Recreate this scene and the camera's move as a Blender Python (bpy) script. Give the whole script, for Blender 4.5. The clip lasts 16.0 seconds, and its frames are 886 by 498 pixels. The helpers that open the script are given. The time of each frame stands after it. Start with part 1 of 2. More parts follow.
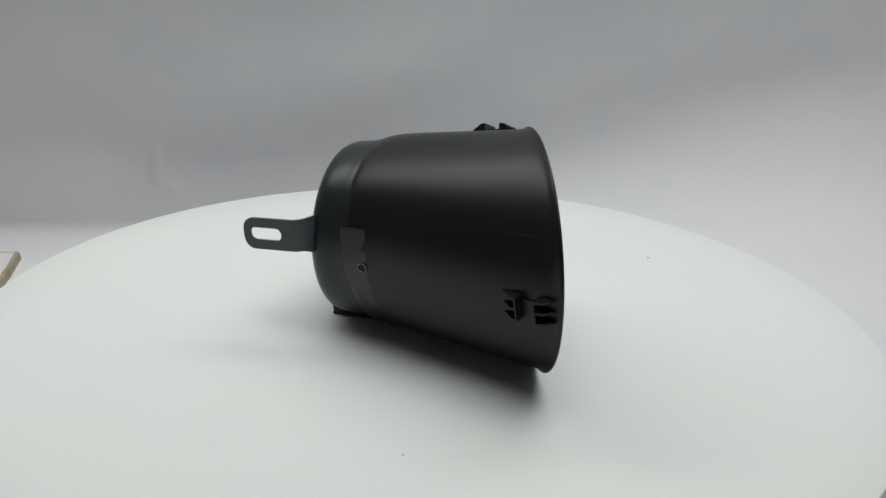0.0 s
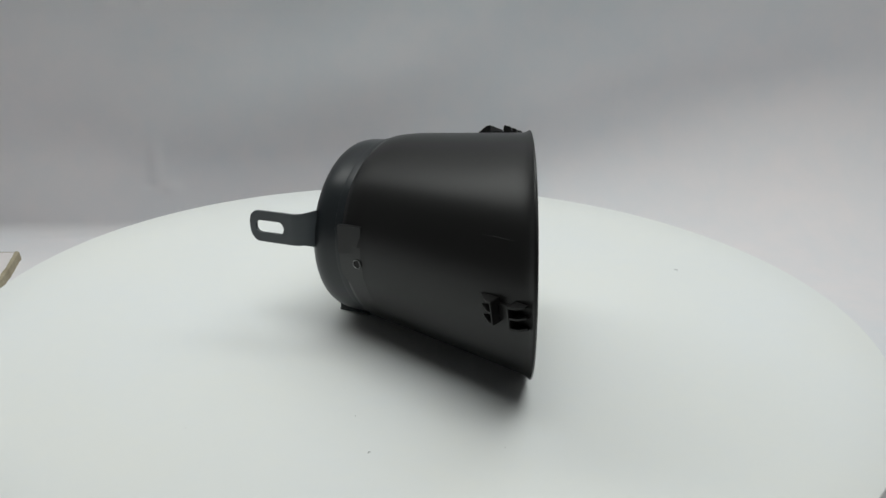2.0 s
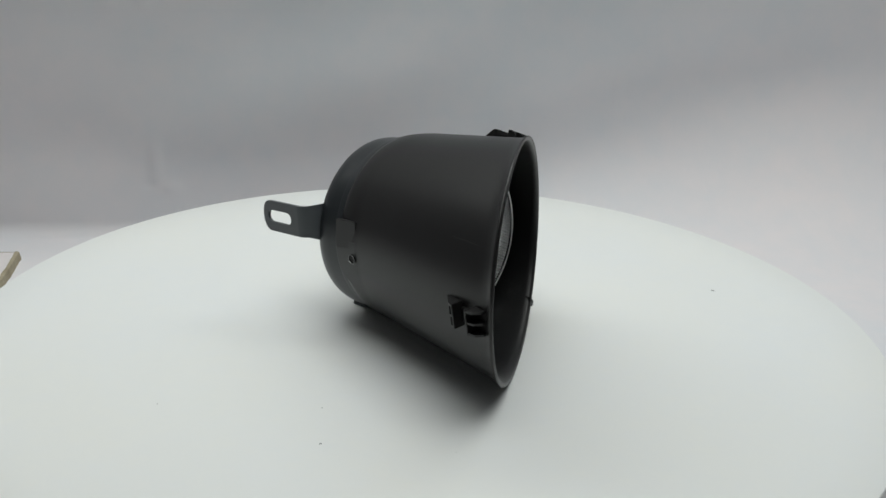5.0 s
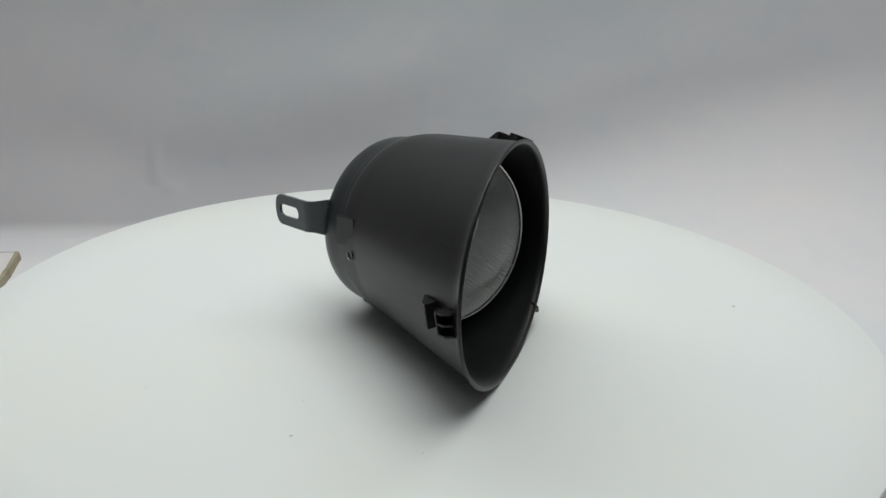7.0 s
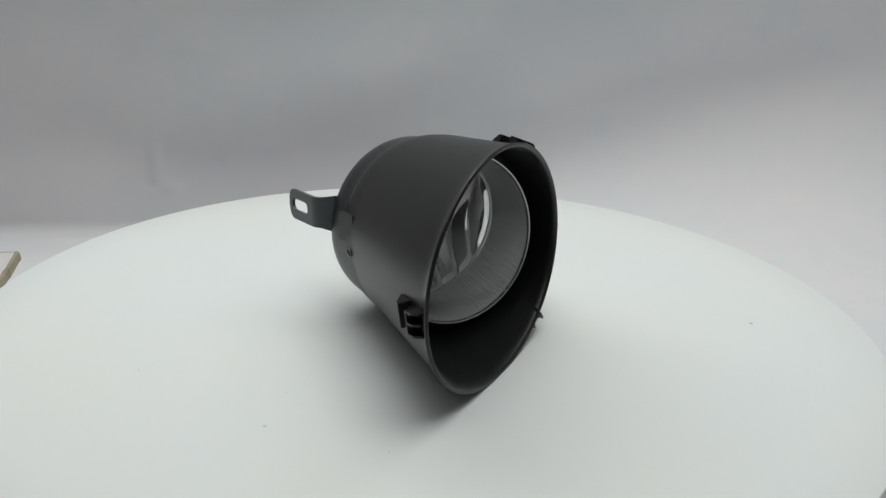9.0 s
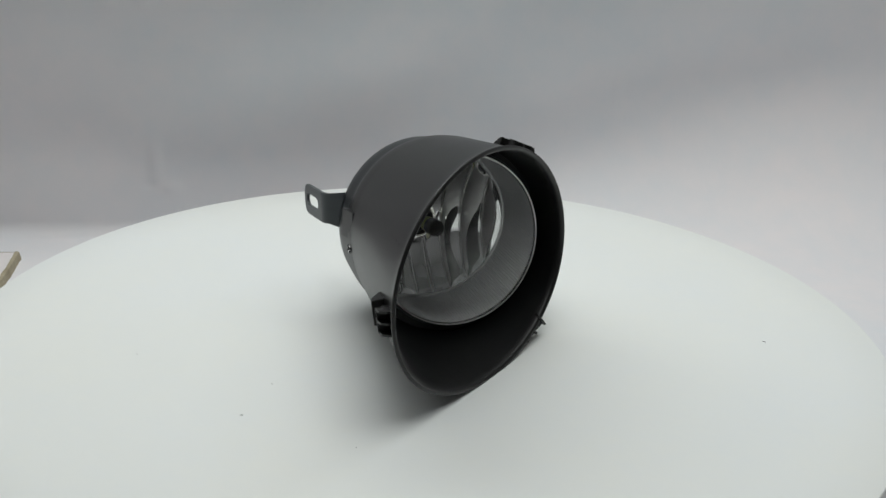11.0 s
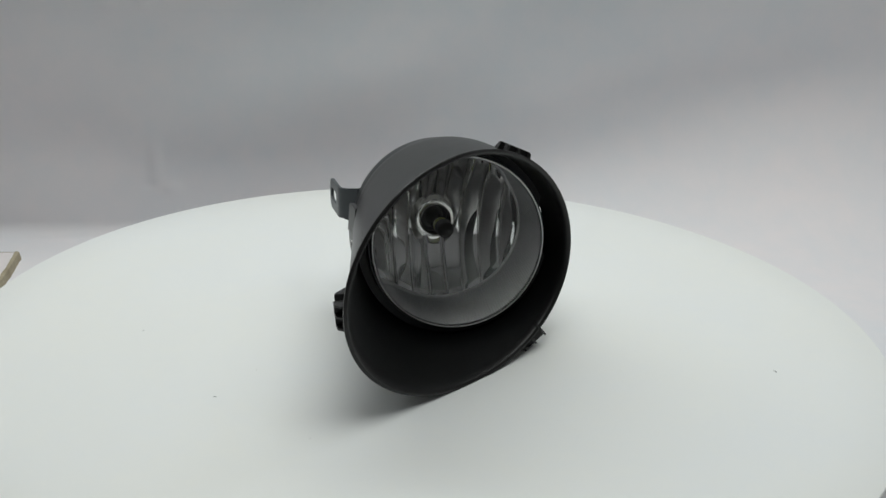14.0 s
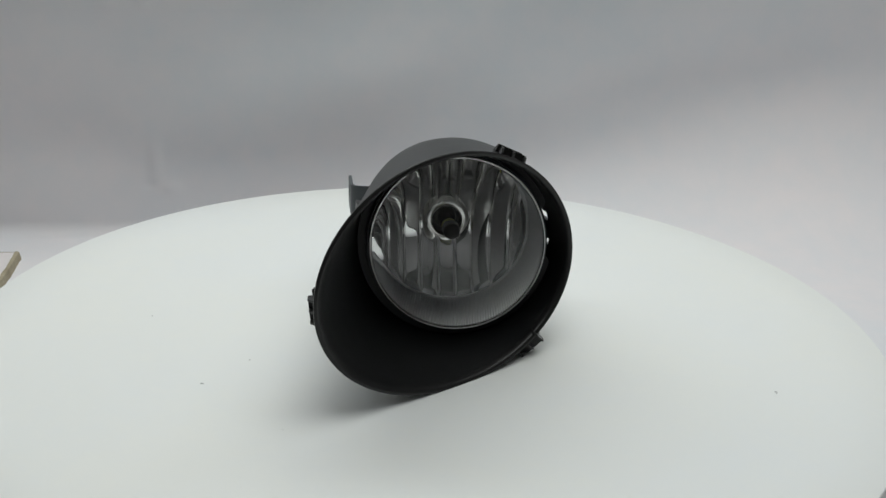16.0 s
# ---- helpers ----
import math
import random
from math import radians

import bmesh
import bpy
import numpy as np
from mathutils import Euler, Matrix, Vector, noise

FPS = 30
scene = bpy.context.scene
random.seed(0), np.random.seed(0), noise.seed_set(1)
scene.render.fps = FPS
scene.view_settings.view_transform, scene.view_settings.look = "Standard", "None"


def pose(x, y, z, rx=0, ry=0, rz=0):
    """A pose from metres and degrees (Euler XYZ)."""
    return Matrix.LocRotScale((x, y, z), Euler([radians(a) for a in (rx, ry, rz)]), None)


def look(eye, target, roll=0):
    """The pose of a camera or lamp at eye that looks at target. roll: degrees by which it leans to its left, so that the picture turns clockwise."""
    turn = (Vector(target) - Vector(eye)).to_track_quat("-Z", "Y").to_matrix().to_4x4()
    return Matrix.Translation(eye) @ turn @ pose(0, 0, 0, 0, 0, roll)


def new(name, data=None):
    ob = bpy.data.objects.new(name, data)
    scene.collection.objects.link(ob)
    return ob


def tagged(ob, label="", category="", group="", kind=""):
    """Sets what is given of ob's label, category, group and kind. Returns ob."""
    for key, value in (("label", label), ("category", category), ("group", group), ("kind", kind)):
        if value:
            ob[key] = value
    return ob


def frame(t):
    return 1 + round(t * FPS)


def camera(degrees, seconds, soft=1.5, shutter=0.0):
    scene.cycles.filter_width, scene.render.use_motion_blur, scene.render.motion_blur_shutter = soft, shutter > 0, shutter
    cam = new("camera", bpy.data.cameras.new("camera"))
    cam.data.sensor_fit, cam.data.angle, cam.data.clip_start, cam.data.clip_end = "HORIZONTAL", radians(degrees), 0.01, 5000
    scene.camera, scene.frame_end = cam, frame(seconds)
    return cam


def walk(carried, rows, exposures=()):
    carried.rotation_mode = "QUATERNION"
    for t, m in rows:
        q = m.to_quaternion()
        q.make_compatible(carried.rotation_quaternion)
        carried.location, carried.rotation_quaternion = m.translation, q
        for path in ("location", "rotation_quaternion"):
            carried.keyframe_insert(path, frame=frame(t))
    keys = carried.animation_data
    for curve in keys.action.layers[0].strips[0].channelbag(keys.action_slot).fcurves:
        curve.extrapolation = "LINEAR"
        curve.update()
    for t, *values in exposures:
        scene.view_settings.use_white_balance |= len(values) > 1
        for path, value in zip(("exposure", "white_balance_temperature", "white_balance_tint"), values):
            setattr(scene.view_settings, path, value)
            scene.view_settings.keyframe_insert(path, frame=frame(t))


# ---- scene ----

# camera: on a stand, half a metre from a turntable
cam = camera(39.6, 16.0, soft=1.5)
EYE = (0.0, -0.65, 0.3147)
AIM = (EYE[0] + 0.015832, EYE[1] + 0.928583, EYE[2] - 0.370786)
STAND = look(EYE, AIM, 1.78)
walk(cam, [(0, STAND), (16, STAND)])

# ---- world and lights ----
world = bpy.data.worlds.new("world")
scene.world = world
world.use_nodes = True
world.node_tree.nodes["Background"].inputs[0].default_value = (0.75, 0.8, 0.85, 1)
world.node_tree.nodes["Background"].inputs[1].default_value = 0.05
scene.view_settings.exposure = 0.0


def area(name, eye, target, sx, sy, watts, colour):
    data = bpy.data.lights.new(name, "AREA")
    data.shape, data.size, data.size_y, data.energy, data.color = "RECTANGLE", sx, sy, watts, colour
    ob = new(name, data)
    ob.matrix_world = look(eye, target)
    return ob


# a flat lamp hung over the backdrop's edge
area("lamp_back", (-0.09, 0.215, 0.58), (-0.08, -0.20, 0), 1.05, 0.16, 2.38, (0.96, 1.0, 0.97))
# wide fill panel added below the ceiling towards the camera, lifting the front
area("fill_front", (0.30, -0.45, 1.93), (0.29, -0.43, 0), 1.6, 1.2, 20.2, (0.97, 1.0, 0.97))


# ---- materials ----
def material(name, colour, rough=0.5, metal=0.0, tint=None, scale=20.0, amount=0.5, bump=0.0, bump_scale=200.0, rough_var=0.0, coords="Object", **more):
    """A principled surface with colour variation at two scales, fine relief and uneven gloss."""
    m = bpy.data.materials.new(name)
    m.use_nodes = True
    nt = m.node_tree
    n, l = nt.nodes, nt.links
    b = n["Principled BSDF"]
    b.inputs["Roughness"].default_value, b.inputs["Metallic"].default_value = rough, metal
    for key, value in more.items():
        b.inputs[key.replace("_", " ")].default_value = value
    tc = n.new("ShaderNodeTexCoord")
    big, fine = n.new("ShaderNodeTexNoise"), n.new("ShaderNodeTexNoise")
    big.inputs["Scale"].default_value, fine.inputs["Scale"].default_value = scale, scale * 14
    big.inputs["Detail"].default_value, fine.inputs["Detail"].default_value = 4, 3
    for t in (big, fine):
        l.new(tc.outputs[coords], t.inputs["Vector"])
    mix = n.new("ShaderNodeMix")
    mix.data_type = "RGBA"
    mix.inputs["A"].default_value = (*colour, 1)
    mix.inputs["B"].default_value = (*(tint or colour), 1)
    avg = n.new("ShaderNodeMath")
    avg.operation = "MULTIPLY_ADD"
    l.new(fine.outputs["Fac"], avg.inputs[0])
    avg.inputs[1].default_value = 0.35
    l.new(big.outputs["Fac"], avg.inputs[2])
    ramp = n.new("ShaderNodeMapRange")
    ramp.inputs["From Min"].default_value, ramp.inputs["From Max"].default_value = 0.45, 0.95
    ramp.inputs["To Max"].default_value = amount
    l.new(avg.outputs[0], ramp.inputs["Value"])
    l.new(ramp.outputs[0], mix.inputs["Factor"])
    l.new(mix.outputs["Result"], b.inputs["Base Color"])
    if rough_var:
        rr = n.new("ShaderNodeMapRange")
        rr.inputs["To Min"].default_value, rr.inputs["To Max"].default_value = rough - rough_var, rough + rough_var
        l.new(avg.outputs[0], rr.inputs["Value"])
        l.new(rr.outputs[0], b.inputs["Roughness"])
    if bump:
        grain, bp = n.new("ShaderNodeTexNoise"), n.new("ShaderNodeBump")
        grain.inputs["Scale"].default_value, grain.inputs["Detail"].default_value = bump_scale, 5
        bp.inputs["Strength"].default_value, bp.inputs["Distance"].default_value = bump, 0.001
        l.new(tc.outputs[coords], grain.inputs["Vector"])
        l.new(grain.outputs["Fac"], bp.inputs["Height"])
        l.new(bp.outputs["Normal"], b.inputs["Normal"])
    return m


PAPER = material("backdrop_cloth", (0.815, 0.775, 0.788), 0.75, tint=(0.680, 0.730, 0.775), scale=3.6, amount=0.9, bump=0.25, bump_scale=30)
DISC = material("turntable_laminate", (0.80, 0.812, 0.785), 0.55, tint=(0.765, 0.795, 0.815), scale=7, amount=0.8, bump=0.04, bump_scale=300, rough_var=0.06)
DISC_SIDE = material("turntable_edge", (0.62, 0.62, 0.61), 0.5, tint=(0.5, 0.5, 0.5), scale=30)
BASE = material("turntable_base_plastic", (0.5, 0.5, 0.5), 0.5, tint=(0.4, 0.4, 0.4), scale=30)
BEZEL = material("black_moulded_plastic", (0.0066, 0.0064, 0.0064), 0.33, tint=(0.0098, 0.0095, 0.0095), scale=9, amount=0.6, bump=0.02, bump_scale=700, rough_var=0.03, Specular_IOR_Level=0.33)
BEZEL_INSIDE = material("grained_black_plastic", (0.0052, 0.0055, 0.0058), 0.42, tint=(0.0075, 0.0078, 0.0082), scale=40, bump=0.12, bump_scale=900, rough_var=0.05, Specular_IOR_Level=0.32)
HOUSING = material("charcoal_housing_plastic", (0.013, 0.016, 0.0185), 0.3, tint=(0.019, 0.0225, 0.0255), scale=9, rough_var=0.03, Specular_IOR_Level=0.4)
TAB = material("black_coated_steel", (0.05, 0.058, 0.064), 0.36, tint=(0.07, 0.08, 0.088), scale=60, bump=0.03, bump_scale=500, rough_var=0.06)
MIRROR = material("aluminised_reflector", (0.94, 0.93, 0.93), 0.02, 1.0, tint=(0.78, 0.78, 0.75), scale=50, rough_var=0.012)
SKIRT = material("silvered_ribbed_plastic", (0.88, 0.88, 0.885), 0.32, 0.3, tint=(0.74, 0.74, 0.745), scale=60, rough_var=0.08)
# two pale finishes for the rings that draw the glint on glass and mirror edges
LENS_GLINT = material("pale_lens_glint", (0.94, 0.94, 0.93), 0.38, 1.0, tint=(0.8, 0.8, 0.8), scale=80)
EDGE = material("pale_reflector_glint", (0.88, 0.88, 0.88), 0.3, 0.4, tint=(0.8, 0.8, 0.8), scale=80)
BRIGHT = material("polished_metal", (0.95, 0.94, 0.9), 0.03, 1.0, tint=(0.88, 0.87, 0.83), scale=80)
STRAP = material("satin_black_plate", (0.016, 0.0163, 0.0166), 0.34, tint=(0.022, 0.0224, 0.0228), scale=60, rough_var=0.06, Specular_IOR_Level=0.6)
SCRATCH = material("scuffed_plastic", (0.024, 0.024, 0.024), 0.5, tint=(0.008, 0.008, 0.008), scale=400, amount=0.9)
STEEL = material("dull_steel", (0.3, 0.3, 0.3), 0.25, 1.0, tint=(0.16, 0.16, 0.16), scale=300)
GLASS = material("clear_lens_glass", (0.97, 0.98, 0.98), 0.0, tint=(0.95, 0.97, 0.97), scale=10, Transmission_Weight=1.0, IOR=1.37)
BULB_GLASS = material("bulb_glass", (0.97, 0.97, 0.93), 0.0, tint=(0.95, 0.95, 0.9), scale=10, Transmission_Weight=1.0, IOR=1.3)
BULB_CAP = material("bulb_black_cap", (0.014, 0.014, 0.014), 0.5, tint=(0.022, 0.022, 0.022), scale=100, Specular_IOR_Level=0.35)
INSERT_TINT = material("yellow_green_insert", (0.42, 0.43, 0.08), 0.35, 0.3, tint=(0.26, 0.27, 0.05), scale=120)
SOCKET = material("socket_shadow_plastic", (0.03, 0.03, 0.03), 0.5, tint=(0.05, 0.05, 0.05), scale=60)
BOARD = material("white_board_face", (0.78, 0.74, 0.74), 0.7, tint=(0.7, 0.66, 0.66), scale=15)
BOARD_EDGE = material("torn_board_edge", (0.44, 0.39, 0.28), 0.85, tint=(0.24, 0.2, 0.13), scale=90, amount=0.9, bump=0.6, bump_scale=400)
DUST = material("dust_speck_grey", (0.2, 0.2, 0.21), 0.8, tint=(0.2, 0.2, 0.2), scale=400)
ROOM = material("room_wall_paint", (0.20, 0.197, 0.199), 0.8, tint=(0.16, 0.16, 0.16), scale=3, bump=0.1, bump_scale=80)
CEILING = material("ceiling_paint", (0.22, 0.218, 0.22), 0.85, tint=(0.18, 0.18, 0.18), scale=3, bump=0.1, bump_scale=80)


# ---- mesh helpers ----
def finish(bm, name, mat, smooth=True, angle=35):
    bmesh.ops.remove_doubles(bm, verts=bm.verts, dist=1e-6)
    bmesh.ops.recalc_face_normals(bm, faces=bm.faces)
    data = bpy.data.meshes.new(name)
    if smooth:
        for f in bm.faces:
            f.smooth = True
        for e in bm.edges:
            if len(e.link_faces) == 2 and e.calc_face_angle(0) > radians(angle):
                e.smooth = False
    bm.to_mesh(data)
    bm.free()
    data.materials.append(mat)
    return data


def part(name, bm, mat, parent, label="", m=None, smooth=True, angle=35):
    ob = new(name, finish(bm, name, mat, smooth, angle))
    ob.parent = parent
    if m is not None:
        ob.matrix_local = m
    if label:
        ob["label"] = label
    return ob


def grid_mesh(rows, closed_u=True, closed_v=False, skip=()):
    """Quads over rows of points. closed_u joins each row's ends; closed_v joins the last row to the first."""
    bm = bmesh.new()
    vs = [[bm.verts.new(p) for p in row] for row in rows]
    nr, nc = len(vs), len(vs[0])
    for i in range(nr if closed_v else nr - 1):
        for j in range(nc if closed_u else nc - 1):
            if (i, j) in skip:
                continue
            a, b = vs[i], vs[(i + 1) % nr]
            bm.faces.new((a[j], a[(j + 1) % nc], b[(j + 1) % nc], b[j]))
    return bm


def revolve(profile, seg=128, closed=False):
    """A solid turned about z from (radius, z) pairs."""
    rows = []
    for r, z in profile:
        rows.append([(max(r, 1e-5) * math.cos(2 * math.pi * k / seg), max(r, 1e-5) * math.sin(2 * math.pi * k / seg), z) for k in range(seg)])
    return grid_mesh(rows, True, closed)


def box(bm, lo, hi, bevel=0.0):
    """A box between two corners, its edges bevelled, added to bm."""
    made = bmesh.ops.create_cube(bm, size=1)["verts"]
    for v in made:
        v.co = Vector([(lo[k] + hi[k]) / 2 + v.co[k] * (hi[k] - lo[k]) for k in range(3)])
    if bevel:
        edges = list({e for v in made for e in v.link_edges})
        bmesh.ops.bevel(bm, geom=edges, offset=bevel, segments=2, affect="EDGES")


def prism(bm, outline, depth, place):
    """An outline in (x, y) given thickness along z from 0 to depth, put at place, added to bm."""
    low = [bm.verts.new(place @ Vector((x, y, 0))) for x, y in outline]
    top = [bm.verts.new(place @ Vector((x, y, depth))) for x, y in outline]
    bm.faces.new(low[::-1])
    bm.faces.new(top)
    n = len(low)
    for k in range(n):
        bm.faces.new((low[k], low[(k + 1) % n], top[(k + 1) % n], top[k]))


# ---- the setting ----
FLOOR = -0.07


def smooth_step(a, b, x):
    t = min(1, max(0, (x - a) / (b - a)))
    return t * t * (3 - 2 * t)


def make_backdrop():
    """A white cloth that lies on the table and sweeps up behind the turntable, with soft folds."""
    side = [0.5 + 1.1 * (k / 24) ** 1.4 for k in range(1, 25)]
    xs = [-v for v in reversed(side)] + [-0.5 + k / 280 for k in range(281)] + side
    creases = ((-0.226, -0.005, 0.004, 0.020, 0.0016), (-0.214, -0.030, 0.007, 0.006, 0.0022), (-0.232, -0.027, 0.006, 0.003, -0.0016), (-0.252, 0.128, 0.010, 0.004, 0.0018), (-0.226, 0.132, 0.004, 0.005, 0.0014), (0.165, 0.05, 0.003, 0.016, 0.0006))
    rows = []
    for i in range(190):
        row = []
        for x in xs:
            wall = 0.327 + 0.085 * smooth_step(-0.45, 0.5, x) + 0.02 * x
            r = 0.012 + 0.10 * smooth_step(-0.25, 0.2, x) + 0.04 * smooth_step(0.1, 0.4, x)
            flat = wall - r
            # along the sheet: table, bend, wall
            if i < 50:
                y, z = -2.0 + (flat + 2.0) * (i / 50) ** 0.6, 0.0
            elif i < 66:
                a = (i - 50) / 16 * math.pi / 2
                y, z = flat + r * math.sin(a), r * (1 - math.cos(a))
            else:
                y, z = wall, r + (0.48 - r) * ((i - 66) / 123) ** 1.3
            lift = smooth_step(0.0, 0.10, z)
            h = FLOOR + z
            left = 1 - 0.75 * smooth_step(-0.05, 0.3, x)
            # slack cloth: a soft belly low down, slanting folds higher up
            fold = -0.005 * math.exp(-((h - 0.075 - 0.05 * x) / 0.05) ** 2) * (0.5 + 0.5 * left)
            fold += left * 0.0024 * math.sin(50 * (h - 0.45 * x) + 2.0 * noise.noise((x * 5, h * 6, 1.0)))
            fold += 0.006 * noise.noise((x * 2.6, h * 3.1, 2.3)) + left * 0.0040 * noise.noise((x * 9 + h * 5, h * 12, 5.1))
            for cx, ch, wx, wh, amp in creases:
                fold -= 1.9 * amp * math.exp(-((x - cx) / wx) ** 2 - ((h - ch) / wh) ** 2)
            # the sheet is leant forward towards its upper hem to shade the wall darker
            fold -= (1.10 - 0.20 * smooth_step(-0.05, 0.35, x)) * max(0, min(z, 0.36) - 0.10) ** 2
            row.append((x, y + fold * lift, h))
        rows.append(row)
    ob = new("backdrop", finish(grid_mesh(rows, False), "backdrop", PAPER, True, 80))
    tagged(ob, "white cloth sweep with soft folds behind the turntable", "backdrop", kind="structure")


def make_room():
    """Plain walls and a ceiling that close the place round the table."""
    for name, lo, hi, mat in (
        ("wall_west", (-1.7, -2.1, FLOOR - 0.05), (-1.6, 1.0, 2.0), ROOM),
        ("wall_east", (1.6, -2.1, FLOOR - 0.05), (1.7, 1.0, 2.0), ROOM),
        ("wall_south", (-1.7, -2.2, FLOOR - 0.05), (1.7, -2.1, 2.0), ROOM),
        ("wall_north", (-1.7, 1.0, FLOOR - 0.05), (1.7, 1.1, 2.0), ROOM),
        ("ceiling", (-1.7, -2.2, 2.0), (1.7, 1.1, 2.08), CEILING),
        ("floor", (-1.7, -2.2, FLOOR - 0.1), (1.7, 1.1, FLOOR - 0.05), ROOM),
    ):
        bm = bmesh.new()
        box(bm, lo, hi)
        ob = new(name, finish(bm, name, mat, False))
        tagged(ob, "plain grey painted " + name.split("_")[0] + " of the room", name.split("_")[0], kind="structure")


def make_board():
    """The corner of a white board that lies on the cloth, with a torn brown edge."""
    board = new("white_board")
    board.location = (-0.3235, 0.268, FLOOR)
    board.rotation_euler = (0, 0, radians(4))
    tagged(board, "white board with a torn brown edge lying on the cloth", "board")
    bm = bmesh.new()
    box(bm, (-0.3, -0.42, 0.0008), (-0.0026, -0.0015, 0.007), 0.0006)
    part("board_face", bm, BOARD, board, "matt white face")
    # torn strip along two sides
    for lo, hi, along in (((-0.0026, -0.42), (0.0, 0.0), 1), ((-0.3, -0.0015), (-0.0026, 0.0006), 0)):
        rows = []
        n = 90
        for k in range(n + 1):
            t = k / n
            j = 0.0014 * noise.noise((t * 26, along * 3.1, 0.4)) + 0.001 * noise.noise((t * 90, along * 7.0, 1.4))
            if along:
                y = lo[1] + (hi[1] - lo[1]) * t
                rows.append([(lo[0] + 0.0005, y, 0.0), (hi[0] + j, y, 0.0), (hi[0] + j * 0.7 - 0.001, y, 0.0062 + j * 0.3), (lo[0] - 0.001 + j, y, 0.0074)])
            else:
                x = lo[0] + (hi[0] - lo[0]) * t
                rows.append([(x, lo[1] - 0.0005, 0.0), (x, hi[1] + j * 0.5, 0.0), (x, hi[1] + j * 0.4, 0.0062), (x, lo[1] - 0.0006 + j * 0.3, 0.0074)])
        part("torn_edge", grid_mesh(rows, True), BOARD_EDGE, board, "torn brown fibre edge")


make_backdrop()
make_room()
make_board()


# ---- the turntable ----
RADIUS = 0.2691


def make_turntable():
    table = new("turntable")
    tagged(table, "large round white motorised turntable with a smooth top", "turntable")
    prof = [(0, 0)] + [(RADIUS * k / 8, 0) for k in range(1, 8)] + [(RADIUS - 0.0012, 0), (RADIUS - 0.0003, -0.0004), (RADIUS, -0.0014)]
    part("disc", revolve(prof, 256), DISC, table, "smooth white round top")
    side = [(RADIUS, -0.0014), (RADIUS, -0.017), (RADIUS - 0.002, -0.018), (0, -0.018)]
    part("disc_edge", revolve(side, 256), DISC_SIDE, table, "pale grey rim of the top")
    part("base", revolve([(0, -0.018), (0.13, -0.018), (0.13, -0.06), (0.136, -0.064), (0.136, FLOOR), (0, FLOOR)], 128), BASE, table, "grey round motor base")
    return table


def make_speck(x, y, turn, length):
    """A curled dust fibre lying on the turntable."""
    bm = bmesh.new()
    rows = []
    for k in range(7):
        t = k / 6 - 0.5
        c = Vector((t * length, 0.18 * length * math.cos(t * 5), 0.0003))
        rr = 0.00017 * (1 - 1.4 * t * t)
        rows.append([(c.x, c.y + rr * math.cos(a * math.pi / 3), c.z + rr * math.sin(a * math.pi / 3)) for a in range(6)])
    ob = new("dust_speck", finish(grid_mesh(rows), "dust_speck", DUST))
    tagged(ob, "tiny dark dust fibre lying on the white turntable", "dust", "dust on the turntable")
    return ob, pose(x, y, 0, 0, 0, turn)


turntable = make_turntable()
SPECKS = [make_speck(-0.0708, -0.1132, 20, 0.0018), make_speck(0.1983, 0.0399, -55, 0.0028), make_speck(-0.1497, -0.0613, 40, 0.0006), make_speck(-0.0661, -0.0775, -15, 0.0006), make_speck(-0.0061, -0.1308, 75, 0.0005)]

# ---- the fog lamp ----
# its own space: x to its right, y up, z forward along the lens axis, origin in the middle of the lens rim
AZ, EL = radians(34.44), radians(7.07)
AXIS = Vector((math.cos(EL) * math.sin(AZ), -math.cos(EL) * math.cos(AZ), math.sin(EL)))
RIGHT = Vector((math.cos(AZ), math.sin(AZ), 0))
UP = AXIS.cross(RIGHT)
CENTRE = Vector((0.01875, 0.00599, 0.05983))
LAMP = Matrix(((RIGHT.x, UP.x, AXIS.x, CENTRE.x), (RIGHT.y, UP.y, AXIS.y, CENTRE.y), (RIGHT.z, UP.z, AXIS.z, CENTRE.z), (0, 0, 0, 1)))
FOOT = Vector((0.03, -0.02, 0))  # base point of the whole thing on the turntable
IN_THING = Matrix.Translation(-FOOT) @ LAMP
R_LENS, R_IN, S_IN = 0.0494, 0.0465, -0.0407
TILT_X, TILT_Y = 0.092, 0.17  # slant of the reflector against the lens


def rim_curve():
    """The slanting oval front edge of the bezel, as radius and forward reach for each angle round the axis."""
    az, el, rot = radians(67.37), radians(1.52), radians(-96.91)
    n = Vector((math.cos(el) * math.sin(az), -math.cos(el) * math.cos(az), math.sin(el)))
    u = Vector((math.cos(az), math.sin(az), 0))
    w = n.cross(u)
    c = Vector((0.04456, -0.04163, 0.06567))
    back = LAMP.inverted()
    polar = []
    for k in range(720):
        a = k * math.pi / 360
        ca, sa = math.cos(a), math.sin(a)
        p = 0.06473 * ca * (1 + 0.0143 * ca - 0.0564 * sa)
        q = 0.0858 * sa * (1 + 0.0572 * ca - 0.0431 * sa)
        X, Y = math.cos(rot) * p - math.sin(rot) * q, math.sin(rot) * p + math.cos(rot) * q
        v = back @ (c + X * u + Y * w + 0.0011 * (p / 0.06473) ** 2 * n)
        polar.append((math.atan2(v.y, v.x) % (2 * math.pi), math.hypot(v.x, v.y), v.z))
    polar.sort()
    ang = np.array([p[0] for p in polar])
    rad, fwd = np.array([p[1] for p in polar]), np.array([p[2] for p in polar])
    return lambda a: (float(np.interp(a % (2 * math.pi), ang, rad, period=2 * math.pi)), float(np.interp(a % (2 * math.pi), ang, fwd, period=2 * math.pi)))


RIM = rim_curve()
SEG = 192
R0, S0 = 0.0567, -0.022


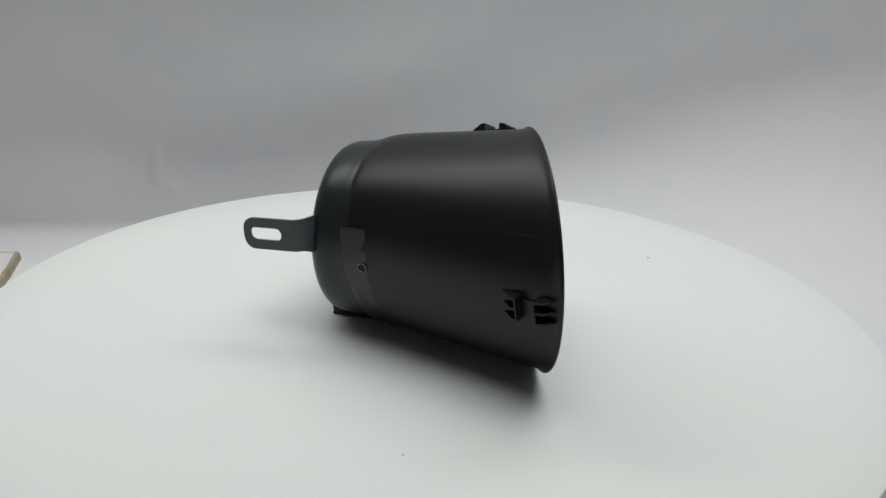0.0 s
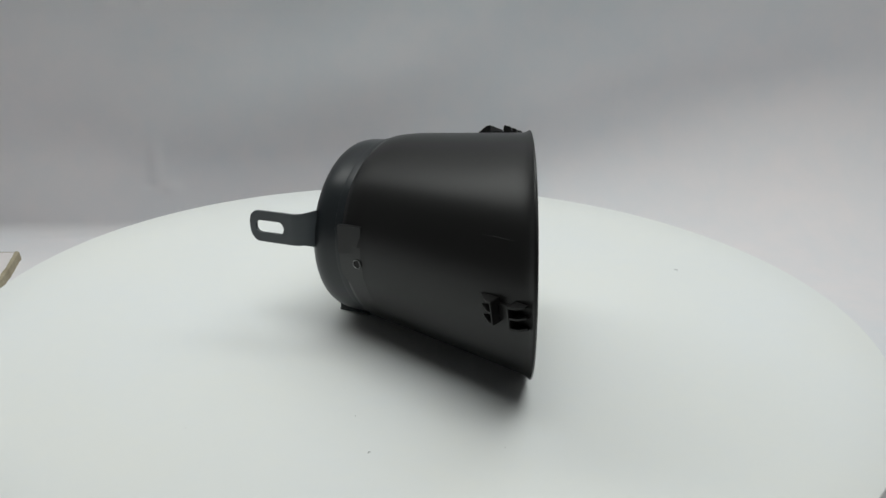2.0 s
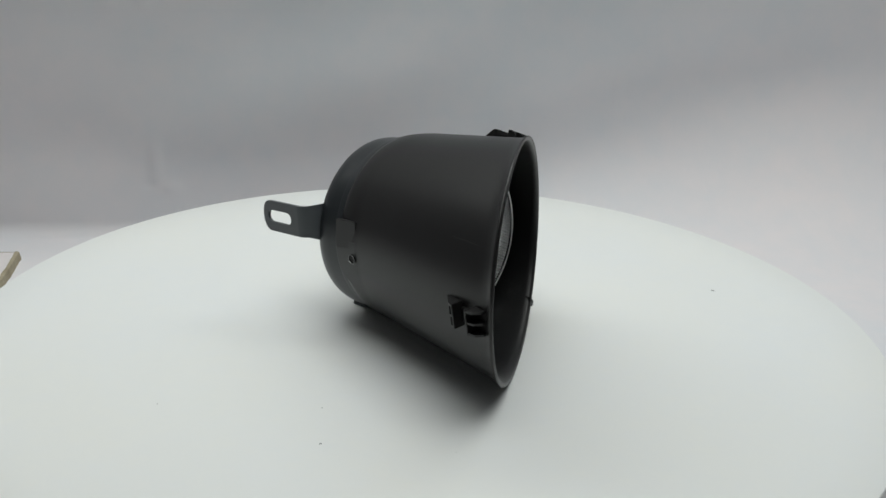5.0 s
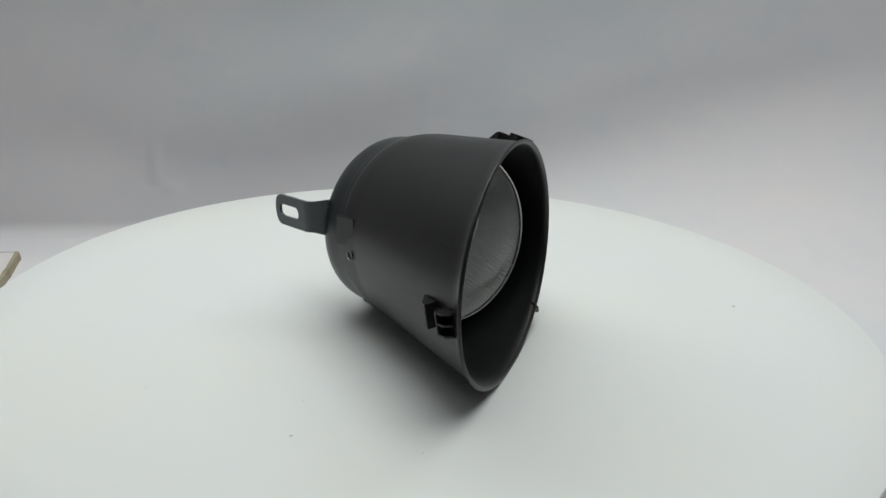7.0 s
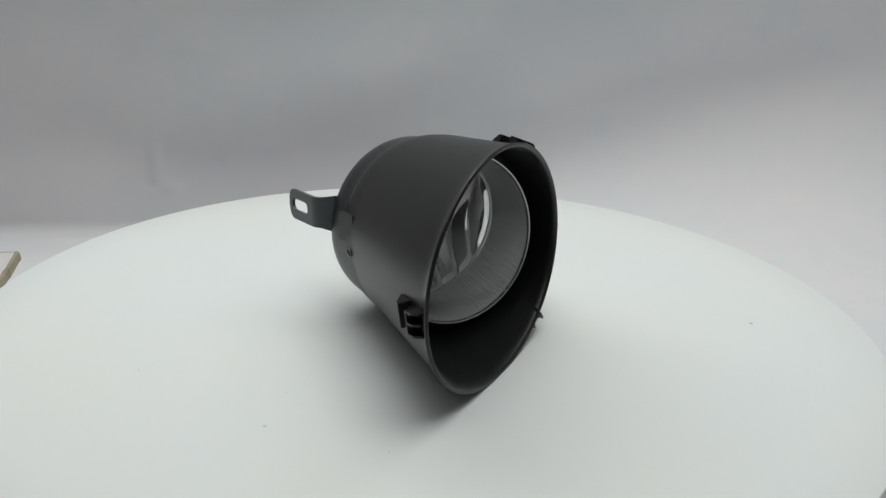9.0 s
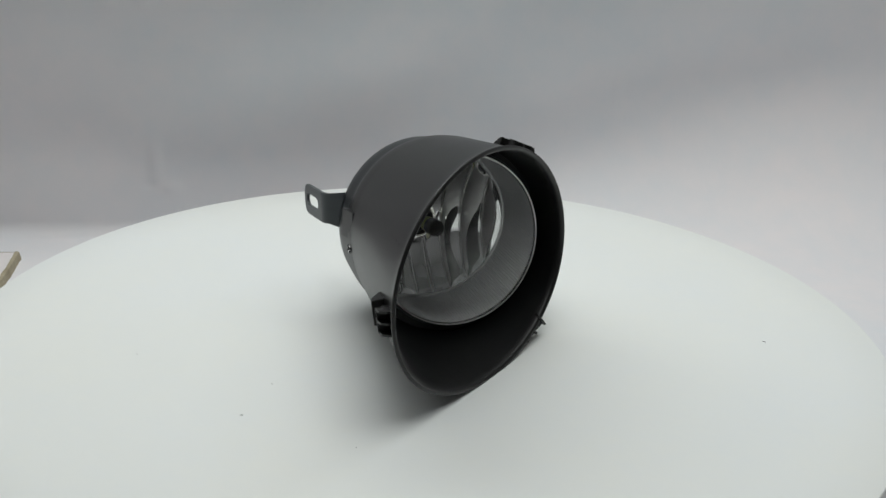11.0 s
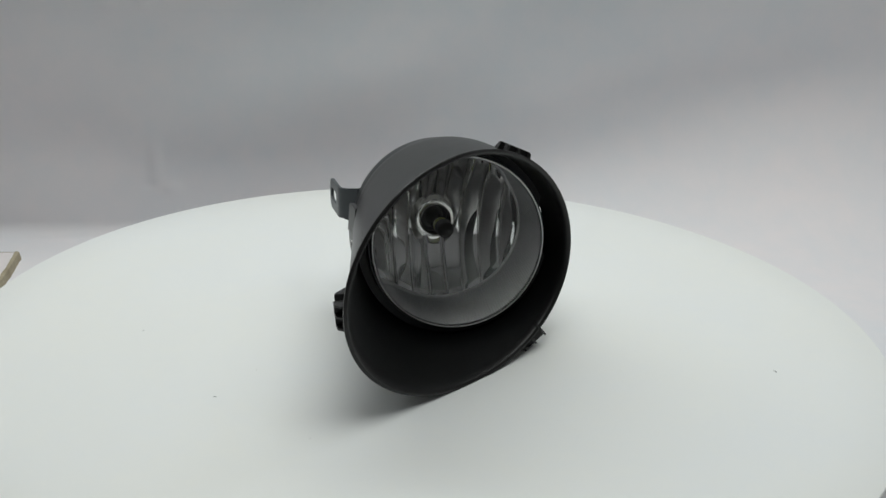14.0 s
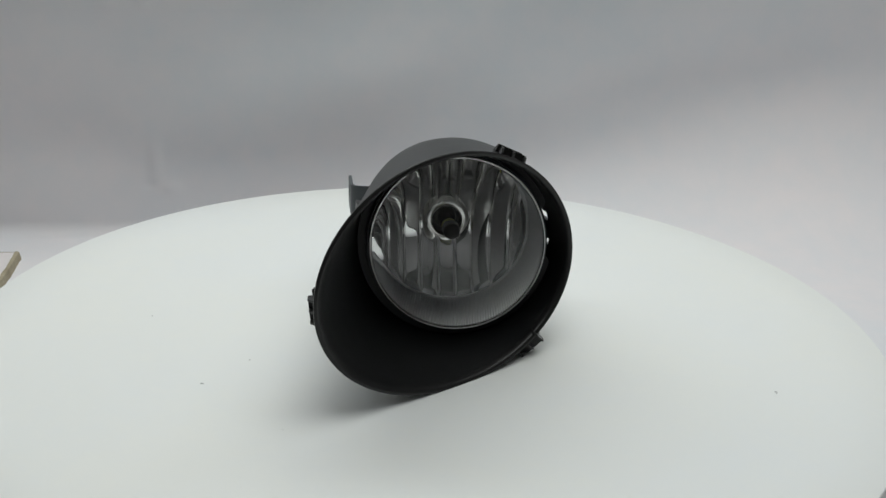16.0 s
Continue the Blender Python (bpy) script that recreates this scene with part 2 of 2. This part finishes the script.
def shell(a, t, off=0.0):
    """A point of the bezel's wall at angle a, t from the shoulder (0) to the rim (1), off metres inward."""
    r1, s1 = RIM(a)
    r1 -= 0.0003
    r, s = R0 + (r1 - R0) * t, S0 + (s1 - S0) * t
    return Vector(((r - off) * math.cos(a), (r - off) * math.sin(a), s))


def make_bezel(thing):
    outer, inner = [], []
    steps = [k / 26 for k in range(25)]
    shoulder = [(0.0520, -0.0362), (0.0534, -0.0374), (0.0546, -0.0362), (0.0553, -0.033), (0.0559, -0.029), (0.0564, -0.025)]
    angles = [2 * math.pi * k / SEG for k in range(SEG)]
    for r, s in shoulder:
        outer.append([(r * math.cos(a), r * math.sin(a), s) for a in angles])
    for t in steps:
        outer.append([shell(a, t) for a in angles])
    # a narrow lip turned outward at the rim
    lip = []
    for off, t in ((-0.0002, 0.955), (-0.0006, 0.972), (-0.0012, 0.988), (-0.0014, 0.996), (-0.0011, 1.002), (-0.0003, 1.004), (0.0006, 1.002), (0.0011, 0.994), (0.0017, 0.975)):
        lip.append([shell(a, t, off) for a in angles])
    for t in reversed(steps):
        inner.append([shell(a, t, 0.0022) for a in angles])
    rows = outer + lip + inner
    for r, s in reversed(shoulder):
        rows.append([((r - 0.0018) * math.cos(a), (r - 0.0018) * math.sin(a), s + 0.001) for a in angles])
    # two small slots through the wall beside the lens
    no, nl, ns = len(outer), len(lip), len(shoulder)
    skip, walls = set(), []
    total = len(rows)
    for a0, a1, i0, i1 in ((9.4, 15.1, 1, ns + 4), (354.4, 358.2, 2, ns + 4)):
        j0, j1 = round(a0 / 360 * SEG), round(a1 / 360 * SEG)
        m0, m1 = total - 1 - i1, total - 1 - i0
        for j in range(j0, j1):
            skip |= {(i, j) for i in range(i0, i1)} | {(i, j) for i in range(m0, m1)}
        walls.append((i0, i1, m0, m1, j0, j1))
    bm = grid_mesh(rows, True, True, skip)
    cells = [(i, j) for i in range(total) for j in range(SEG) if (i, j) not in skip]
    for f, (i, j) in zip(bm.faces, cells):
        f.material_index = 1 if no + nl - 2 <= i < total - 1 else 0
    for i0, i1, m0, m1, j0, j1 in walls:
        ring_o = [rows[i0][j] for j in range(j0, j1)] + [rows[i][j1] for i in range(i0, i1)] + [rows[i1][j] for j in range(j1, j0, -1)] + [rows[i][j0] for i in range(i1, i0, -1)]
        ring_i = [rows[m1][j] for j in range(j0, j1)] + [rows[m1 - (i - i0)][j1] for i in range(i0, i1)] + [rows[m0][j] for j in range(j1, j0, -1)] + [rows[m1 - (i - i0)][j0] for i in range(i1, i0, -1)]
        vo, vi = [bm.verts.new(p) for p in ring_o], [bm.verts.new(p) for p in ring_i]
        for k in range(len(vo)):
            bm.faces.new((vo[k], vo[(k + 1) % len(vo)], vi[(k + 1) % len(vo)], vi[k]))
    hood = part("bezel", bm, BEZEL, thing, "black plastic hood with a slanting oval mouth", IN_THING, True, 40)
    hood.data.materials.append(BEZEL_INSIDE)
    return hood


def make_scratch(thing):
    """A pale hairline scratch on the flank of the hood."""
    rows = []
    for k in range(25):
        t = k / 24
        a = radians(158.0 + 1.2 * t + 0.1 * math.sin(9 * t))
        w = 0.0013 * (0.35 + math.sin(math.pi * t)) * (0.5 + 0.5 * math.sin(23 * t) ** 2)
        rows.append([shell(a - w, 0.71 + 0.17 * t, -0.0001), shell(a, 0.71 + 0.17 * t, -0.00016), shell(a + w, 0.71 + 0.17 * t, -0.0001)])
    part("scratch", grid_mesh(rows, False), SCRATCH, thing, "pale hairline scratch", IN_THING)


def make_housing(thing):
    # a deep cup with a rounded, slightly slanting back
    R, D, p = 0.0516, 0.0407, 7.6
    prof = []
    for k in range(28):
        t = math.sin(k / 27 * math.pi / 2)
        prof.append((R * t, -0.03 - D * (1 - t ** p) ** (1 / p)))
    prof += [(0.0514, -0.01), (0.0517, -0.006), (0.0517, -0.0035), (0.0513, -0.003), (0.0505, -0.003), (0.0500, -0.006), (0.0498, -0.04), (0.0492, -0.062), (0.047, -0.0665), (0, -0.0680)]
    bm = revolve(prof, 160)
    for v in bm.verts:
        back = max(0, (-0.03 - v.co.z) / D)
        v.co.z += back * (-0.112 * v.co.x + 0.0665 * v.co.y)
        v.co.x -= 0.0010 * min(1, back * 3)
    h = part("housing", bm, HOUSING, thing, "charcoal plastic lamp bowl", IN_THING)
    # black ring that closes the gap between bowl and hood
    rows = []
    for edge, z in ((0, -0.0095), (1, -0.0095), (1, -0.0115), (0, -0.0115)):
        row = []
        for k in range(180):
            d = 2 * k if k < 90 else 2 * k - 360
            free = smooth_step(-14, -9, d) * (1 - smooth_step(19, 24, d))   # narrower beside the two slots
            r = 0.0511 if not edge else 0.0562 - 0.0041 * free
            row.append((r * math.cos(radians(d)), r * math.sin(radians(d)), z))
        rows.append(row)
    part("flange", grid_mesh(rows, True, True), BEZEL, thing, "", IN_THING)
    # raised collar where the bowl enters the hood
    part("collar", revolve([(0.0505, -0.0432), (0.0521, -0.0432), (0.0527, -0.0427), (0.0529, -0.0415), (0.0529, -0.0370), (0.0505, -0.0370)], 160, True), HOUSING, h, "")
    # foot and rear rib under the bowl
    bm = bmesh.new()
    box(bm, (-0.018, -0.0514, -0.0735), (0.012, -0.0495, -0.046), 0.0006)
    box(bm, (-0.0176, -0.0510, -0.0733), (0.0116, -0.0420, -0.0665), 0.0008)
    part("foot", bm, HOUSING, h, "")
    return h


def make_strap(thing):
    """A plate on the side where bowl and hood meet, with the open tube of the aiming screw."""
    def patch(a0, a1, r, s_of, n=24):
        rows = []
        for rr in (r - 0.003, r):
            for e in ((0, 1) if rr == r else (1, 0)):
                row = []
                for k in range(n + 1):
                    a = radians(a0 + (a1 - a0) * k / n)
                    s = s_of(k / n)[e if rr == r else e]
                    row.append((rr * math.cos(a), rr * math.sin(a), s))
                rows.append(row)
        bm = grid_mesh(rows, False, True)
        bmesh.ops.holes_fill(bm, edges=bm.edges, sides=8)
        return bm
    n = radians(175)
    b = radians(170)
    flat = IN_THING @ Matrix(((math.sin(n), math.cos(n), 0, 0.0560 * math.cos(b)), (-math.cos(n), math.sin(n), 0, 0.0560 * math.sin(b)), (0, 0, 1, 0), (0, 0, 0, 1)))
    bm = bmesh.new()
    box(bm, (-0.0080, -0.003, -0.0372), (0.0080, 0.0004, -0.0215), 0.0004)
    part("flat_lug", bm, STRAP, thing, "flat satin black plate", flat @ pose(0, 0, -0.0205, 4, 0, 0) @ Matrix.Translation((0, 0, 0.0205)))
    part("strap", patch(174, 211, 0.0567, lambda t: (-0.0368 + 0.0108 * max(0, t - 0.45) / 0.55, -0.0185 - 0.0040 * smooth_step(0.3, 0.42, t) + 0.0050 * max(0, t - 0.5) / 0.5)), STRAP, thing, "flat black joining plate", IN_THING, True, 30)
    a = radians(183.5)
    place = IN_THING @ Matrix.Translation((0.0562 * math.cos(a), 0.0562 * math.sin(a), -0.0245)) @ pose(0, 0, 0, 0, -90, 3.5)
    ring = [(0.0022, 0), (0.0026, 0), (0.0027, 0.0010), (0.0026, 0.0014), (0.0024, 0.0014), (0.0022, 0.0010)]
    tube = part("screw_tube", revolve(ring, 32, True), STEEL, thing, "small open metal tube", place)
    # a black disc set in the tube paints the shade of its bore
    part("bore_shade", revolve([(0, 0.0006), (0.0022, 0.0006), (0.0022, 0.0002), (0, 0.0002)], 24), BULB_CAP, tube, "black disc for the shade inside the bore")


def make_tab(thing):
    """The steel tab with a long slot, bent outward from the back of the bowl."""
    yc, hh, sl, sh = 0.0118, 0.0092, 0.0107, 0.0037   # middle height, half height, half slot length, half slot height
    zc = -0.0855
    n = 64
    rows = []
    inner, outer = [], []
    for k in range(n):
        a = 2 * math.pi * k / n
        ca, sa = math.cos(a), math.sin(a)
        # slot: a stadium; outline: round at the free end, straight to the bend at the other
        sz = (sl - sh) * (1 if ca > 0 else -1) + sh * ca
        inner.append((sz, sh * sa))
        if ca < 0:
            outer.append((-(sl + 0.0042 - hh * 0.75) + hh * 0.75 * ca, math.copysign(min(hh, hh * abs(sa) ** 0.75), sa)))
        else:
            outer.append((0.0170 * min(1, ca * 1.7), math.copysign(min(hh, hh * abs(sa) * 1.25), sa)))
    for x in (-0.0582, -0.0564):
        pair = [[(x, yc + y, zc + z) for z, y in inner], [(x, yc + y, zc + z) for z, y in outer]]
        rows.append(pair)
    loop = [rows[0][0], rows[0][1], rows[1][1], rows[1][0]]
    m = grid_mesh(loop, True, True)
    part("mounting_tab", m, TAB, thing, "black steel tab with a long slot", IN_THING, True, 30)
    # the bend that carries the tab from the bowl
    path = [(-0.0573, -0.0695), (-0.0572, -0.0668), (-0.0564, -0.0645), (-0.0548, -0.0625), (-0.0525, -0.0608), (-0.0500, -0.0594), (-0.0470, -0.0580)]
    rows = []
    for k, (x, z) in enumerate(path):
        t = k / (len(path) - 1)
        lo, hi = yc - hh - 0.006 * max(0, t - 0.5), yc + hh + 0.001 * max(0, t - 0.5)
        rows.append([(x - 0.0009, lo, z), (x - 0.0009, hi, z), (x + 0.0009, hi, z - 0.0006), (x + 0.0009, lo, z - 0.0006)])
    m = grid_mesh(rows, True)
    part("tab_bend", m, TAB, thing, "", IN_THING, True, 50)


def make_clip(thing, angle, s_gap, gap, height, width, reach, front_reach, t_lift):
    """A moulded catch on the hood: two upright plates with a gap for the bumper skin, each held by three fins."""
    a = radians(angle)
    r1, s1 = RIM(a)
    slope = (r1 - 0.0003 - R0) / (s1 - S0)
    base = R0 + slope * (s_gap - S0)
    # local space: x tangential, y outward, z forward
    place = IN_THING @ Matrix(((-math.sin(a), math.cos(a), 0, base * math.cos(a)), (math.cos(a), math.sin(a), 0, base * math.sin(a)), (0, 0, 1, s_gap), (0, 0, 0, 1)))
    tilt = place @ pose(0, 0, 0, -math.degrees(math.atan(slope)), 0, t_lift)
    hw = width / 2
    turn = Matrix(((0, 0, 1, 0), (0, 1, 0, 0), (1, 0, 0, 0), (0, 0, 0, 1)))
    back, front = bmesh.new(), bmesh.new()
    box(back, (-hw, -0.001, -gap / 2 - 0.0014), (hw, height, -gap / 2), 0.0003)
    box(back, (-hw * 0.6, -0.001, -gap / 2), (hw * 0.6, 0.0012, gap / 2), 0.0002)
    box(front, (-hw, -0.001, gap / 2), (hw, height, gap / 2 + 0.0014), 0.0003)
    clip = part("clip_rear", back, BEZEL, thing, "ribbed black plastic catch", tilt, False)
    fore = part("clip_front", front, BEZEL, thing, "ribbed black plastic catch", tilt, False)
    for x in (-hw + 0.0007, 0, hw - 0.0007):
        rib = bmesh.new()
        prism(rib, [(0, -0.001), (0, height * 0.97), (-reach * 0.25, height * 0.9), (-reach, 0.0003), (-reach, -0.001)], 0.0011, Matrix.Translation((x - 0.00055, 0, -gap / 2 - 0.0012)) @ turn)
        part("rib", rib, BEZEL, clip, smooth=False)
        rib = bmesh.new()
        prism(rib, [(0, -0.001), (0, height * 0.97), (front_reach * 0.6, height * 0.85), (front_reach, height * 0.3), (front_reach, -0.001)], 0.0011, Matrix.Translation((x - 0.00055, 0, gap / 2 + 0.0012)) @ turn)
        part("rib", rib, BEZEL, fore, smooth=False)
    return clip


def make_optics(thing):
    # fluted mirror bowl: upright strips, each slightly bellied and turned, with small steps between them
    width, cols, nx, ny = 2 * R_IN / 9, 9, 28, 110
    TURNS = (0.3, -0.8, 0.1, -0.45, 0.15, -0.6, -0.1, 0.2, 0.3)
    verts, faces = [], []
    for c in range(cols):
        depth = 0.0007 * (0.75 + 0.35 * math.sin(c * 2.4)) * (2.0 if c in (0, 7, 8) else 1.0)
        turn = 0.001 * TURNS[c]
        first = len(verts)
        for i in range(nx + 1):
            f = i / nx - 0.5
            x = -R_IN + width * (c + f + 0.5)
            half = math.sqrt(max(R_IN * R_IN - x * x, 1e-10))
            for j in range(ny + 1):
                y = half * (2 * j / ny - 1)
                r = math.hypot(x, y)
                z = -0.0625 + (S_IN + 0.0625) * (max(r, 0.0118) ** 2 - 0.0118 ** 2) / (R_IN ** 2 - 0.0118 ** 2)
                fade = min(1, max(0, r - 0.0118) / 0.005) * min(1, (R_IN - r) / 0.004 + 0.05)
                top = 1 + 1.3 * smooth_step(0.016, 0.034, y)
                z += (depth * top * (1 - 4 * f * f) + 0.0008 * (1 - (2 * f) ** 10) + turn * 2 * f) * fade + TILT_X * x + TILT_Y * y
                verts.append((x, y, z))
        for i in range(nx):
            for j in range(ny):
                k = first + i * (ny + 1) + j
                quad = (k, k + ny + 1, k + ny + 2, k + 1)
                if all(math.hypot(verts[q][0], verts[q][1]) > 0.0102 for q in quad):
                    faces.append(quad)
        if c:
            for j in range(ny):
                k, p = first + j, first - (ny + 1) + j
                if math.hypot(verts[k][0], verts[k][1]) > 0.0102 and math.hypot(verts[k + 1][0], verts[k + 1][1]) > 0.0102:
                    faces.append((p, k, k + 1, p + 1))
    bm = bmesh.new()
    vs = [bm.verts.new(v) for v in verts]
    for quad in faces:
        bm.faces.new([vs[q] for q in quad])
    part("reflector", bm, MIRROR, thing, "fluted mirror-bright reflector bowl", IN_THING, True, 14)
    # ribbed band between lens rim and reflector
    rows = []
    n = 760
    for i in range(13):
        t = i / 12
        row = []
        for k in range(n):
            b = 2 * math.pi * (k + 16 * t) / n
            r = R_LENS - 0.0008 + (R_IN - R_LENS + 0.0008) * t + (0.0005 if k % 4 < 2 else -0.0005)
            x, y = r * math.cos(b), r * math.sin(b)
            row.append((x, y, -0.0015 + (S_IN + TILT_X * x + TILT_Y * y + 0.0015) * t))
        rows.append(row)
    part("ribbed_band", grid_mesh(rows), SKIRT, thing, "finely ribbed silver band", IN_THING, True, 20)
    # added rings whose pale colour imitates light caught by the two edges
    for name, r, s, w in (("lens_edge_glint", R_LENS + 0.0003, 0.0008, 0.00045), ("reflector_edge_glint", R_IN - 0.0006, S_IN + 0.0008, 0.0010)):
        ring = revolve([(r + w * math.cos(b * math.pi / 4), s + w * math.sin(b * math.pi / 4)) for b in range(8)], 160, True)
        if s < -0.01:
            for v in ring.verts:
                v.co.z += TILT_X * v.co.x + TILT_Y * v.co.y
        part(name, ring, EDGE if s < -0.01 else LENS_GLINT, thing, "thin pale ring drawn as the glint of an edge", IN_THING)
    # domed clear lens
    prof = []
    for k in range(15):
        r = (R_LENS - 0.0006) * k / 14
        prof.append((r, 0.0008 + 0.0060 * (1 - (r / R_LENS) ** 2)))
    prof += [(R_LENS - 0.0006, -0.001), (R_LENS - 0.0022, -0.001)]
    for k in range(13, -1, -1):
        r = (R_LENS - 0.0026) * k / 14
        prof.append((r, -0.0017 + 0.0060 * (1 - (r / R_LENS) ** 2)))
    lens = part("lens", revolve(prof, 128), GLASS, thing, "clear domed glass lens", IN_THING)
    lens.visible_shadow = False
    # bulb and its seat
    ring = [(0.0090, -0.066), (0.0112, -0.066), (0.0113, -0.0592), (0.0111, -0.0582), (0.0109, -0.0582), (0.0107, -0.0606), (0.0098, -0.0606), (0.0096, -0.0576), (0.0093, -0.0572), (0.0090, -0.0578)]
    seat = part("bulb_seat", revolve(ring, 96, True), BRIGHT, thing, "bright metal ring round the bulb", IN_THING)
    part("seat_well", revolve([(0.0091, -0.0595), (0.0090, -0.074), (0.004, -0.0745), (0, -0.0745)], 64), SOCKET, seat, "dark socket well")
    part("bulb_collar", revolve([(0.0049, -0.0735), (0.0066, -0.0735), (0.0068, -0.0680), (0.0062, -0.0665), (0.0049, -0.0665)], 48, True), SOCKET, seat, "dark bulb collar")
    bulb = part("bulb", revolve([(0, -0.0740), (0.0046, -0.0740), (0.0046, -0.0345), (0.0042, -0.0325)], 48), BULB_GLASS, thing, "glass bulb with a black tip", IN_THING)
    part("bulb_cap", revolve([(0.0047, -0.0380), (0.0051, -0.0380), (0.0051, -0.0318), (0.0046, -0.0304), (0.0036, -0.0298), (0, -0.0296)], 48), BULB_CAP, bulb, "matt black tip")
    part("filament_mount", revolve([(0, -0.070), (0.003, -0.070), (0.0028, -0.058), (0.0012, -0.054), (0.0010, -0.046), (0, -0.0458)], 24), STEEL, bulb, "thin metal filament mount")
    # made-up piece hidden behind the tip, only to give the mirror its yellow patch
    part("reflection_insert", revolve([(0, -0.0455), (0.0036, -0.0455), (0.0042, -0.0445), (0.0042, -0.0384), (0, -0.0384)], 32), INSERT_TINT, bulb, "yellow-green insert added behind the tip to tint the reflector")


def make_fog_lamp():
    thing = new("fog_lamp")
    tagged(thing, "black plastic car fog lamp with clear lens on a white turntable", "fog lamp")
    make_bezel(thing)
    make_scratch(thing)
    make_housing(thing)
    make_strap(thing)
    make_tab(thing)
    make_clip(thing, 186.0, 0.0838, 0.0098, 0.0060, 0.0132, 0.0105, 0.0078, 0)
    make_clip(thing, 66.5, 0.0248, 0.0085, 0.0042, 0.0145, 0.0062, 0.0045, 0)
    make_clip(thing, -55.0, 0.0085, 0.0060, 0.0114, 0.0160, 0.0076, 0.0074, -7)
    make_optics(thing)
    return thing


fog_lamp = make_fog_lamp()


def motions():
    """The turntable turns clockwise, seen from above, at an even rate, and carries what lies on it."""
    def rows(base):
        return [(t, pose(0, 0, 0, 0, 0, 28.8 - 3.597 * t) @ base) for t in range(17)]
    walk(turntable, rows(Matrix.Identity(4)))
    walk(fog_lamp, rows(Matrix.Translation(FOOT)))
    for ob, base in SPECKS:
        walk(ob, rows(base))


motions()
